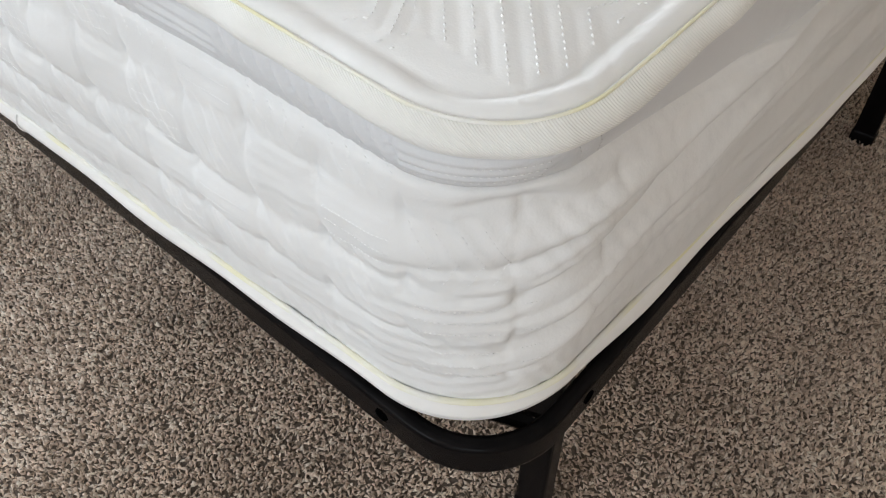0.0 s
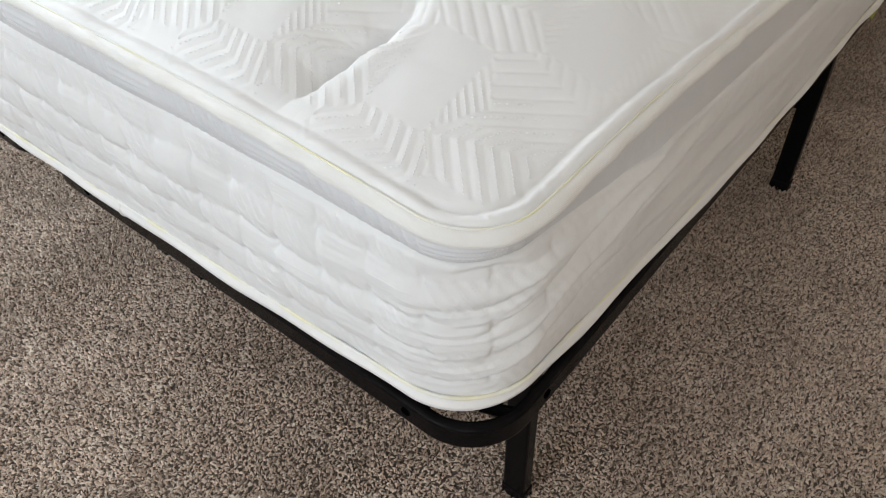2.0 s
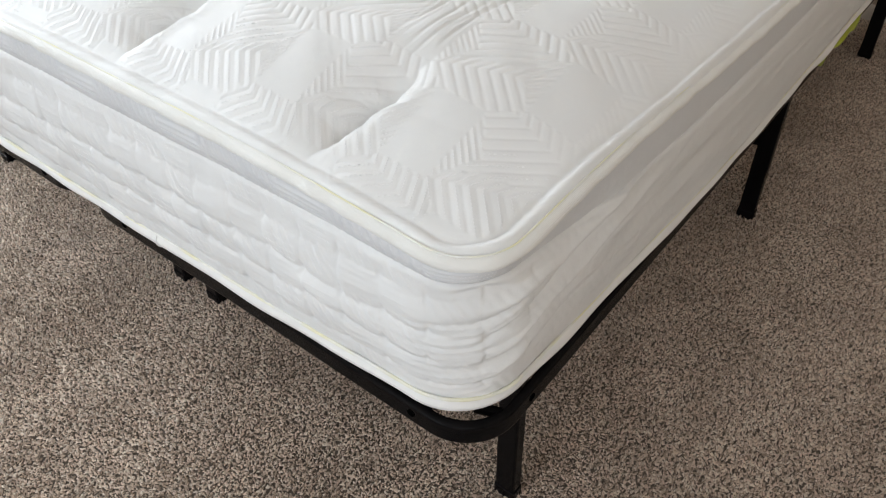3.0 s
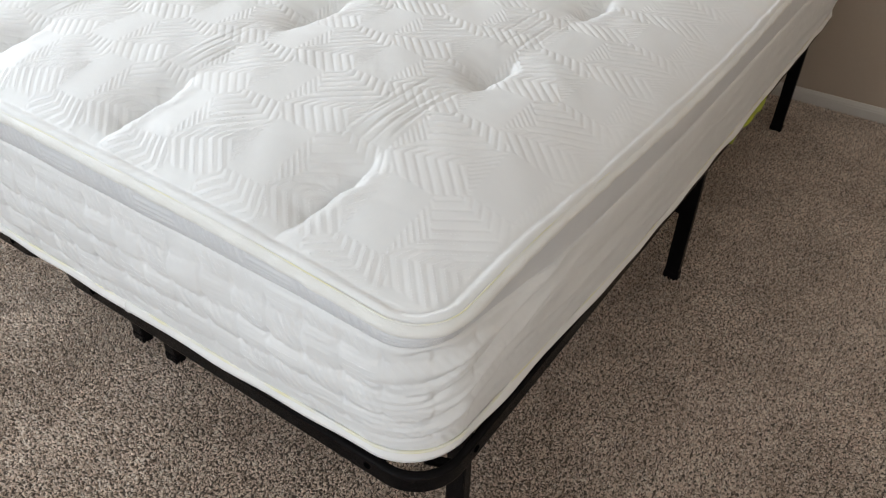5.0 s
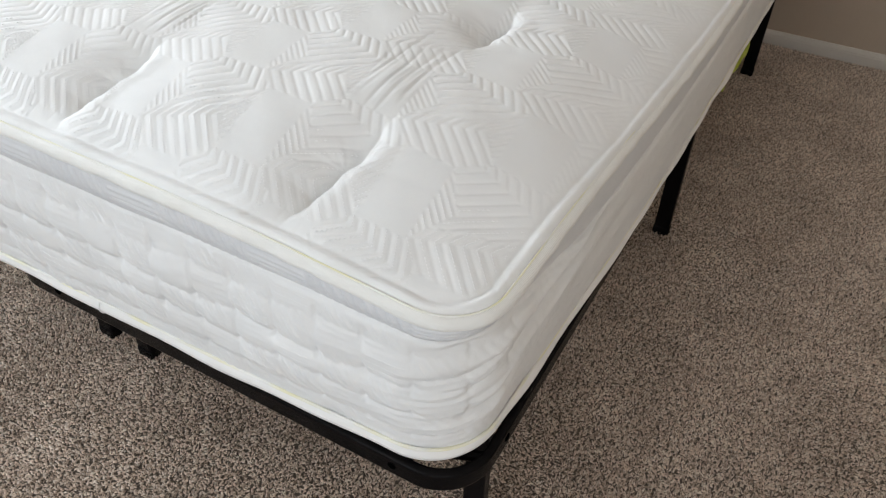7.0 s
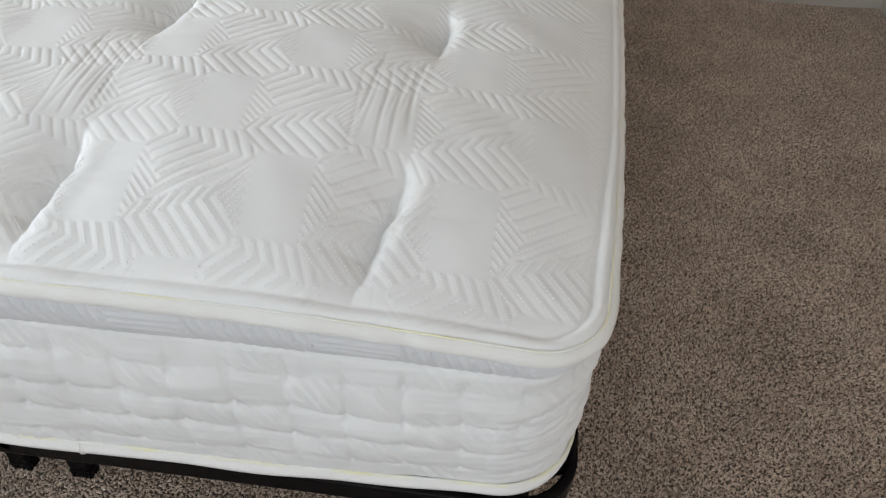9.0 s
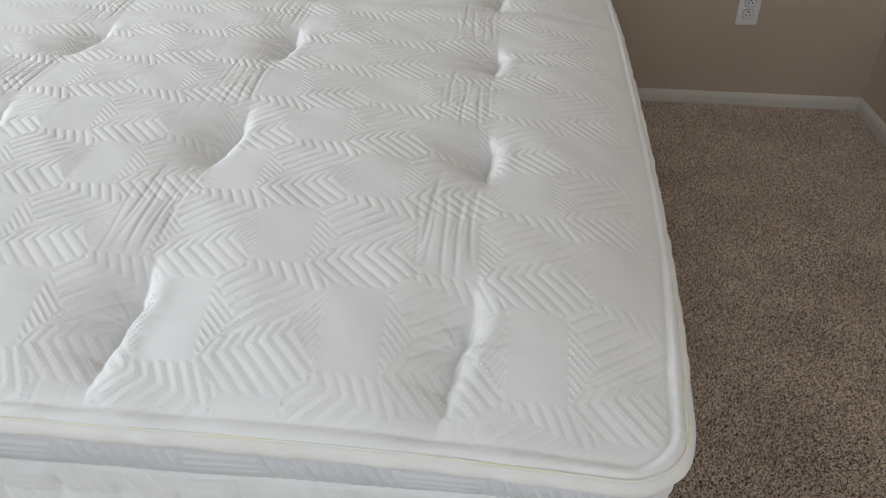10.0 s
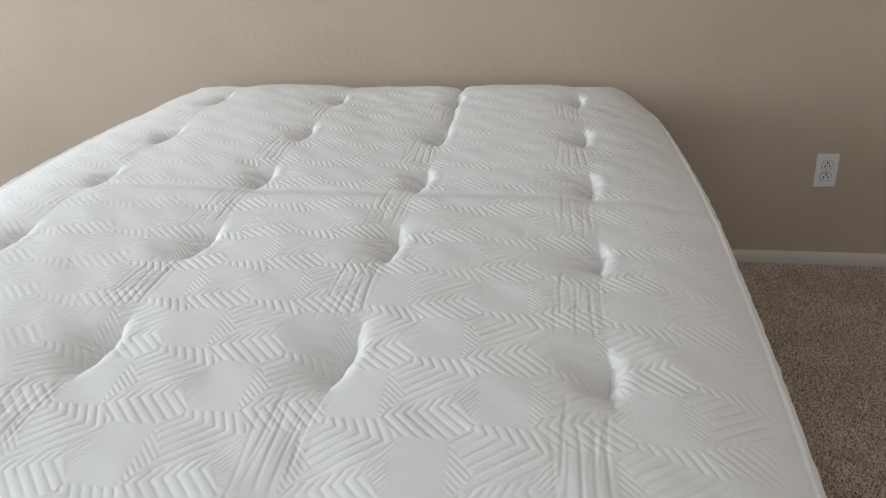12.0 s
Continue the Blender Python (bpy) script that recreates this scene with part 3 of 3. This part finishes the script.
def gusset_stitches(thing):
    x, y, nx, ny, run = outline(PILLOW_TURN, head=PILLOW_HEAD)
    ends = []
    for s in np.arange(0.55, 1.45, 0.0036):
        turn, c = ((s + 0.020) / 0.195) % 1.0, [np.interp(s, run, k) for k in (x, y, nx, ny)]
        after = [np.interp(s + 0.0024, run, k) for k in (x, y, nx, ny)]
        if turn < 0.34:
            for v in (0.17, 0.36, 0.55):
                ends.append((gusset_point(*c, s, v), gusset_point(*after, s + 0.0024, v)))
    for k in range(44, 117):
        for v in np.arange(0.12, 0.92, 0.11):
            s = 0.0125 * k - 0.018 * v
            if ((s + 0.020) / 0.195) % 1.0 > 0.37 and k % 3:
                c = [np.interp(s, run, q) for q in (x, y, nx, ny)]
                after = [np.interp(s - 0.0016, run, q) for q in (x, y, nx, ny)]
                ends.append((gusset_point(*c, s, v), gusset_point(*after, s - 0.0016, v + 0.06)))
    out = np.array([0.0003, -0.0005, 0.0002])
    return dashes("gusset_stitching", [(np.array(a) + out, np.array(b) + out) for a, b in ends], 0.0005, thing, "glossy white stitches in the gusset")


def swollen_ring(thing, name, mat, off, dz, thick, height, label, wobble=0.0):
    x, y, nx, ny, run = outline(PILLOW_TURN, 0.003, 0.012, PILLOW_HEAD)
    rows, sides = [], 18
    thick = thick * (1 - 0.16 * east(x, y))
    ripple = wobble * waves(run, run * 0, 31, 9, 3, 30)
    for k in range(sides + 1):
        a = 2 * math.pi * k / sides
        # the band leans outwards, half as thick as it is wide
        wide, deep = thick * height * math.cos(a), thick * math.sin(a)
        o = off + ripple + 0.68 * wide + 0.73 * deep
        py = y + ny * o
        rows.append(np.stack([swell(x + nx * o, py), py, pillow_edge(x, y) + dz - 0.73 * wide + 0.68 * deep], -1))
    return sheet(name, np.array(rows), mat, thing, wrap=True, label=label, flip=True)


PITCH_X, PITCH_Y = 0.169, 0.25


def quilt_cell(x, y):
    """Where a point lies in the quilting: what it belongs to, and its phase across the sewn lines.
    0: plain patch, 1 and 2: hatching, 3: chevrons below a patch, 4: chevrons above the next one."""
    x = x + 0.05 * (y - 0.37) + 0.003 * waves(x, y, 41, 4, 1, 4)

    def local(ox, oy):
        dx = (x - ox + PITCH_X / 2) % PITCH_X - PITCH_X / 2
        t = (y - oy + PITCH_Y / 2) % PITCH_Y - PITCH_Y / 2
        return dx, t

    ax, at = local(-0.3275, 0.364)
    bx, bt = local(-0.3275 - PITCH_X / 2, 0.364 + PITCH_Y / 2)
    half = np.interp(np.abs(at), [0, 0.05, 0.075, 0.125], [0.0565, 0.0275, 0.057, 0.028])
    mine = np.abs(ax) < half
    dx, t = np.where(mine, ax, bx), np.where(mine, at, bt)
    v = np.where(t < 0, -t, PITCH_Y - t)
    va, vb = 0.070 + 0.35 * dx, 0.151 - 0.39 * dx
    first = dx + np.where(v < va, 0.52 * (va - v), 0.85 * (v - va))
    second = dx + np.where(v < vb, 0.62 * (v - vb), -0.68 * (v - vb))
    kind = np.where(np.abs(t) < 0.050, np.where(np.abs(dx) < 0.0285, 0, np.where(dx > 0, 1, 2)), np.where(v < 0.135 - 0.39 * dx, 3, 4))
    phase = np.choose(kind, [0 * x, (t + dx / 0.87) / 0.0105, (t - dx / 0.67) / 0.0105, first / 0.0145, second / 0.0122])
    return kind, phase


def quilt_height(x, y):
    """Quilting of the top panel: grooves along the sewn lines and soft ridges between."""
    kind, phase = quilt_cell(x, y)
    off = np.abs(phase - np.round(phase))
    gap = np.choose(kind, [1.0 + 0 * x, 0.0068 + 0 * x, 0.0058 + 0 * x, 0.0115 + 0 * x, 0.0100 + 0 * x])
    deep = np.choose(kind, [0 * x, 0.0006 + 0 * x, 0.0006 + 0 * x, 0.0009 + 0 * x, 0.0007 + 0 * x])
    groove = np.exp(-(off * gap / 0.0014) ** 2)
    return deep * (0.45 * np.sin(np.pi * off) - groove)


def tuft_depth(x, y):
    out = 0 * x
    r = np.random.RandomState(9)
    for c, cx in enumerate(COLUMNS):
        for k, cy in enumerate(ROWS_Y):
            lean, deep = r.uniform(-0.05, 0.05), r.uniform(0.9, 1.12)
            long = 0.051 + r.uniform(-0.006, 0.006)
            w = y - cy
            if k == 0:
                # the creases of the foot row run on towards the edge
                lean, long = (0.13, 0.07, 0.05, 0.05)[c], np.where(w < 0, 0.078, 0.048)
            u = x - cx + (0.008, 0.004, 0.0, 0.0)[c] * (k == 0) - lean * w + 0.20 * w * w - 0.0014 * np.sin(w * 62 + c) - 0.0011 * np.sin(w * 170 + 2 * k) - 0.0012 * np.tanh((w - 0.006) / 0.004)
            side = np.where(u > 0, 0.0055, 0.0240 if k < 2 else 0.0195)
            run = np.exp(-np.abs(w / long) ** 3.0)
            out = out + deep * (0.021 if k == 0 else 0.025) * np.exp(-np.sqrt(u * u + 1e-6) / side) * run
            out = out + (0.007 if k < 2 else 0.0052) * np.exp(-(u / 0.055) ** 2 - (w / 0.085) ** 2)
            far = np.hypot(u, w)
            out = out + 0.003 * np.exp(-far / 0.006) - 0.0020 * np.exp(-((u - 0.020) / 0.012) ** 2) * run
            # small wrinkles that fan out from the stitch
            pleat = np.sin(9 * np.arctan2(w + 0.004 * np.sin(40 * u), u + 0.004) + c + 2 * k) + 0.6 * np.sin(17 * np.arctan2(w, u + 0.003) + 2 * c + k)
            out = out + 0.0006 * pleat * np.exp(-far / 0.024) * np.clip(far / 0.010, 0, 1)
        u = x - cx
        if c == 1:
            # here the tufts nearest the head run together in one deep crease
            bent = u - 0.006 * np.sin(9.0 * y + 0.6) - 0.002 * np.sin(41 * y)
            out = out + 0.013 * np.exp(-np.sqrt(bent * bent + 2e-6) / np.where(bent > 0, 0.006, 0.014)) * np.clip((y - 1.40) / 0.05, 0, 1)
        out = out + 0.0015 * np.exp(-np.abs(u) / 0.03)
        # stretched fine wrinkles along the column
        for j in range(9):
            at = cx - 0.012 - 0.0095 * j + (0.07 if j > 6 else 0) + 0.0025 * np.sin(11 * y + 2 * j + c) + 0.0012 * np.sin(37 * y + j) + 0.035 * (j % 3 - 1) * ((y + 0.21) % 0.33 - 0.16)
            on = np.clip(np.sin((y + 0.21) * 19.04 - 1.57 + 0.5 * math.sin(2.3 * j)) * 1.6 + 0.2 * math.sin(3.1 * j + c), 0, 1)
            out = out + (0.0005 + 0.0006 * (j % 2)) * on * np.exp(-((x - at) / 0.0021) ** 2)
    return out


def top_height(x, y, d):
    """Height of the top panel; d: the distance in from its edge."""
    inner = np.minimum(np.minimum(x - XL, XR - x), np.minimum(y - Y0, Y1 - y))
    corner = np.exp(-(np.hypot(x - XR, y - Y0) / 0.15) ** 2)
    along = east(x, y)
    seam = 0.0200 - 0.0085 * along * np.clip((y - 0.12) / 0.2, 0, 1)
    flat = (0.10 - 0.05 * corner) * np.clip(d / seam, 0, 1) + 0.90 * (1 - np.exp(-np.maximum(d - seam, 0) / (0.068 * (1 + 8.0 * corner))))
    full = 0.12 * np.clip(d / seam, 0, 1) ** 0.7 + 0.88 * (1 - np.exp(-np.maximum(d - seam, 0) / (0.095 - 0.045 * np.clip((y - 1.4) / 0.4, 0, 1))))
    foot = np.exp(-(y / 0.30) ** 2)
    rise = foot * flat + (1 - foot) * full
    edge = pillow_edge(x, y)
    crown = 0.668 + 0.008 * np.clip(inner / 0.5, 0, 1) + 0.004 * waves(x, y, 17, 6, 0.7, 2.0)
    lift = 0.005 - 0.003 * corner
    z = edge + lift + (crown - edge - lift) * rise
    # the edge dips in under the tape
    z = z - 0.0085 * np.exp(-(d / 0.0042) ** 2)
    z = z - tuft_depth(x, y) * np.clip(d / 0.07, 0, 1)
    z = z + quilt_height(x, y) * np.clip((d - 0.004 - 0.008 * np.clip((y - 0.06) / 0.1, 0, 1)) / 0.006, 0, 1) * np.clip(0.52 + 1.1 * y, 0.52, 1) * (1 - along * np.clip(1 - (d - 0.025) / 0.05, 0, 0.75))
    z = z + 0.0008 * waves(x, y, 77, 10, 4, 16)
    # a rolled flange inside the tape, fuller round the corner and along the side
    side = np.clip((x + 0.14) / 0.10, 0, 1)
    z = z - (0.0015 + 0.0020 * side) * np.exp(-np.sqrt((d - seam) ** 2 + 4e-7) / 0.0028) + (0.0014 + 0.0011 * side) * np.exp(-((d - 0.58 * seam) / 0.0050) ** 2)
    z = z + 0.0006 * waves(x, y, 83, 12, 14, 46) * np.clip(1.6 - d / seam, 0, 1)
    # a low fold across the bed
    fold = y - 1.02 - 0.02 * np.sin(3 * x)
    return z + np.clip((x + 1.3) / 0.4, 0, 1) * (0.002 * np.exp(-((fold + 0.03) / 0.035) ** 2) - 0.0016 * np.exp(-((fold - 0.012) / 0.018) ** 2))


def edge_distance(x, y):
    r = np.where(y < 1.0, PILLOW_TURN, PILLOW_HEAD)
    cx, cy = np.clip(x, XL + r, XR - r), np.clip(y, Y0 + r, Y1 - r)
    far = np.hypot(x - cx, y - cy)
    # inside, the two nearest sides blend without a mitre
    a = np.maximum(np.minimum(x - XL, XR - x) - r, 0) + 1e-6
    b = np.maximum(np.minimum(y - Y0, Y1 - y) - r, 0) + 1e-6
    inner = r + a * b / np.hypot(a, b)
    return np.where(far > 0, r - far, inner)


def build_top(thing):
    xs = np.unique(np.r_[np.arange(XL, -0.95, 0.0036), np.arange(-0.95, XR, 0.0016), XR])
    ys = np.unique(np.r_[np.arange(Y0, 0.85, 0.0016), np.arange(0.85, Y1, 0.0030), Y1])
    x, y = np.meshgrid(xs, ys)
    # pull the grid's corners in to the rounded outline
    r = np.where(y < 1.0, PILLOW_TURN, PILLOW_HEAD)
    cx, cy = np.clip(x, XL + r, XR - r), np.clip(y, Y0 + r, Y1 - r)
    ox, oy = x - cx, y - cy
    far = np.hypot(ox, oy)
    k = np.where(far > 0, np.maximum(np.abs(ox), np.abs(oy)) / np.maximum(far, 1e-9), 1.0)
    x, y = cx + ox * k, cy + oy * k
    z = top_height(x, y, np.maximum(edge_distance(x, y), 0))
    ob = sheet("top_panel", np.stack([swell(x, y), y, z], -1), TICKING, thing, label="white quilted knit top with zigzag stitching and tufts")
    # the patches left plain are of a smoother knit
    mx, my = (x[:-1, :-1] + x[1:, 1:]) / 2, (y[:-1, :-1] + y[1:, 1:]) / 2
    kind, _ = quilt_cell(mx, my)
    ob.data.materials.append(PLAIN)
    ob.data.polygons.foreach_set("material_index", ((kind == 0) & (edge_distance(mx, my) > 0.03)).astype(np.int32).ravel())
    return ob


def top_stitches(thing):
    """Shiny thread stitches that lie in the grooves along the foot edge."""
    r = np.random.RandomState(12)
    ends = []
    for y in np.arange(0.006, 0.14, 0.0030):
        x = np.arange(-0.80, -0.004, 0.0003)
        kind, phase = quilt_cell(x, y + 0 * x)
        kind2, phase2 = quilt_cell(x, y + 0.0005 + 0 * x)
        cross = np.floor(phase[1:] + 0.5) != np.floor(phase[:-1] + 0.5)
        for i in np.nonzero(cross & (kind[1:] == kind[:-1]) & (kind[1:] > 0) & (kind2[1:] == kind[1:]))[0]:
            slope = -(phase2[i] - phase[i]) / max(abs(phase[i + 1] - phase[i]), 1e-6) * 0.0003 / 0.0005
            slope *= 1 if phase[i + 1] > phase[i] else -1
            if abs(slope) < 2.5 and r.uniform() < (0.95 if y < 0.125 else 0.5):
                ends.append(((x[i] - 0.0011 * slope, y - 0.0011), (x[i] + 0.0011 * slope, y + 0.0011)))
    ends = np.array(ends)
    d = edge_distance(ends[:, :, 0], ends[:, :, 1])
    keep = d.min(1) > 0.0225
    ends, d = ends[keep], d[keep]
    z = top_height(ends[:, :, 0], ends[:, :, 1], d) + 0.0005
    ends = np.stack([swell(ends[:, :, 0], ends[:, :, 1]), ends[:, :, 1], z], -1)
    return dashes("top_stitching", ends, 0.0007, thing, "glossy white stitches in zigzag rows")


def build_mattress():
    thing = new("mattress")
    build_border(thing)
    build_gusset(thing)
    gusset_stitches(thing)
    build_top(thing)
    top_stitches(thing)
    border_threads(thing)
    border_stitches(thing)
    swollen_ring(thing, "binding_tape", TAPE, -0.0025, -0.0030, 0.0056, 1.50, "cream twill binding tape round the pillow top", 0.0009)
    swollen_ring(thing, "tape_stitching", THREAD, -0.0041, 0.0042, 0.0009, 1.0, "pale yellow sewing thread")

    def piping(x, y, run):
        side = np.clip((y - 0.08) / 0.2, 0, 1) * (x > XC)
        thick = 0.0125 + 0.0014 * waves(run, 0 * run, 52, 6, 1, 8)
        return -0.0055 - 0.0010 * side, Z_BOTTOM + 0.0122 - 0.001 * side + 0.003 * waves(run, 0 * run, 51, 6, 0.8, 3), thick - 0.0012 * side

    build_ring(thing, "bottom_piping", PIPING, BORDER_TURN, piping, "white padded piping along the lower edge")

    def thread(x, y, run):
        side = np.clip((y - 0.08) / 0.2, 0, 1) * (x > XC)
        return 0.0036 - 0.0026 * side, Z_BOTTOM + 0.0242 - 0.002 * side + 0.003 * waves(run, 0 * run, 51, 6, 0.8, 3), 0.0024 - 0.0012 * side

    build_ring(thing, "piping_stitching", THREAD, BORDER_TURN, thread, "pale yellow sewing thread", sides=6)
    # the seam where the ends of the piping meet
    ring = [(-0.544, 0.0055 + 0.0138 * math.cos(t), Z_BOTTOM + 0.0115 + 0.0138 * math.sin(t)) for t in (2 * math.pi * k / 24 for k in range(25))]
    part("piping_seam", tube(bmesh.new(), ring, 0.0011, 6), PIPING, thing, "joint in the white piping", smooth=True)
    box_part("underside", (XL + 0.03, Y0 + 0.03, Z_BOTTOM + 0.002), (XR - 0.03, Y1 - 0.03, Z_BOTTOM + 0.03), BORDER, thing, bevel=0.01)
    return tagged(thing, "white pillow-top mattress with quilted tufted top, bare of bedding", "mattress")


build_mattress()


# ---- the carpet's pile ----
def carpet_pile():
    """Short twisted yarn ends over the floor that is in view."""
    r = np.random.RandomState(4)
    step = 0.0041
    gx, gy = np.meshgrid(np.arange(-1.7, X_EAST - 0.014, step), np.arange(-0.60, Y_NORTH - 0.014, step))
    x, y = gx.ravel(), gy.ravel()
    keep = ((y < 0.28) & (x < 0.95)) | (x > -0.22)
    x, y = x[keep], y[keep]
    n = len(x)
    x, y = x + r.uniform(-0.0026, 0.0026, n), y + r.uniform(-0.0026, 0.0026, n)
    lay = waves(x, y, 61, 8, 0.6, 3.5)
    turn = r.uniform(0, 6.283, n)
    lean = r.uniform(0.0005, 0.004, n)
    way = r.uniform(-2.2, 2.2, n) + 1.5 * lay
    tall = r.uniform(0.0042, 0.0072, n) + 0.0006 * lay
    wide, reach = r.uniform(0.0012, 0.0019, n), r.uniform(0.0027, 0.0050, n)
    ax, ay = np.cos(turn), np.sin(turn)
    corners = [np.stack([x + reach * a * ax - wide * b * ay, y + reach * a * ay + wide * b * ax, 0 * x - 0.0045], -1) for a, b in ((1.0, 0.0), (-0.7, 1.0), (-0.7, -1.0))]
    corners.append(np.stack([x + lean * np.cos(way), y + lean * np.sin(way), tall - 0.0045], -1))
    verts = np.stack(corners, 1).reshape(-1, 3)
    shape = np.array([(0, 1, 3), (1, 2, 3), (2, 0, 3)])
    faces = (np.arange(n)[:, None, None] * 4 + shape[None]).reshape(-1, 3)
    ob = new("carpet_pile", mesh_of("carpet_pile", verts, faces, YARN))
    ob.location.z = 0.0038
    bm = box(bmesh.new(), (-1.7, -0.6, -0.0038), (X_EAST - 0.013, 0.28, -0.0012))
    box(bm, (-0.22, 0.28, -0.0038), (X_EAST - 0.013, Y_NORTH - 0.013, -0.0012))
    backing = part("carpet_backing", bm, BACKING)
    tagged(backing, "dark woven backing between the carpet tufts", "carpet backing", kind="structure")
    return tagged(ob, "short twisted taupe and cream carpet yarn", "carpet pile", kind="stuff")


carpet_pile()


# ---- the lime cloth that hangs out over the rail ----
def lime_cloth():
    u, v = np.meshgrid(np.linspace(0, 1, 40), np.linspace(0, 1, 14))
    y = 1.045 + 0.27 * u
    drop = 0.0075 * np.sin(np.pi * u) ** 0.6 * v + 0.004 * np.sin(17 * u) * v ** 2
    x = 0.033 + 0.008 * u - 0.04 * (1 - v) ** 2 + 0.003 * np.sin(9 * u + 2 * v)
    z = RAIL_TOP + 0.003 - drop
    thing = new("lime_cloth")
    ob = sheet("cloth", np.stack([x, y, z], -1), LIME, thing)
    solid = ob.modifiers.new("thick", "SOLIDIFY")
    solid.thickness = 0.0025
    return tagged(thing, "lime green cloth hanging over the black bed rail", "cloth")


lime_cloth()
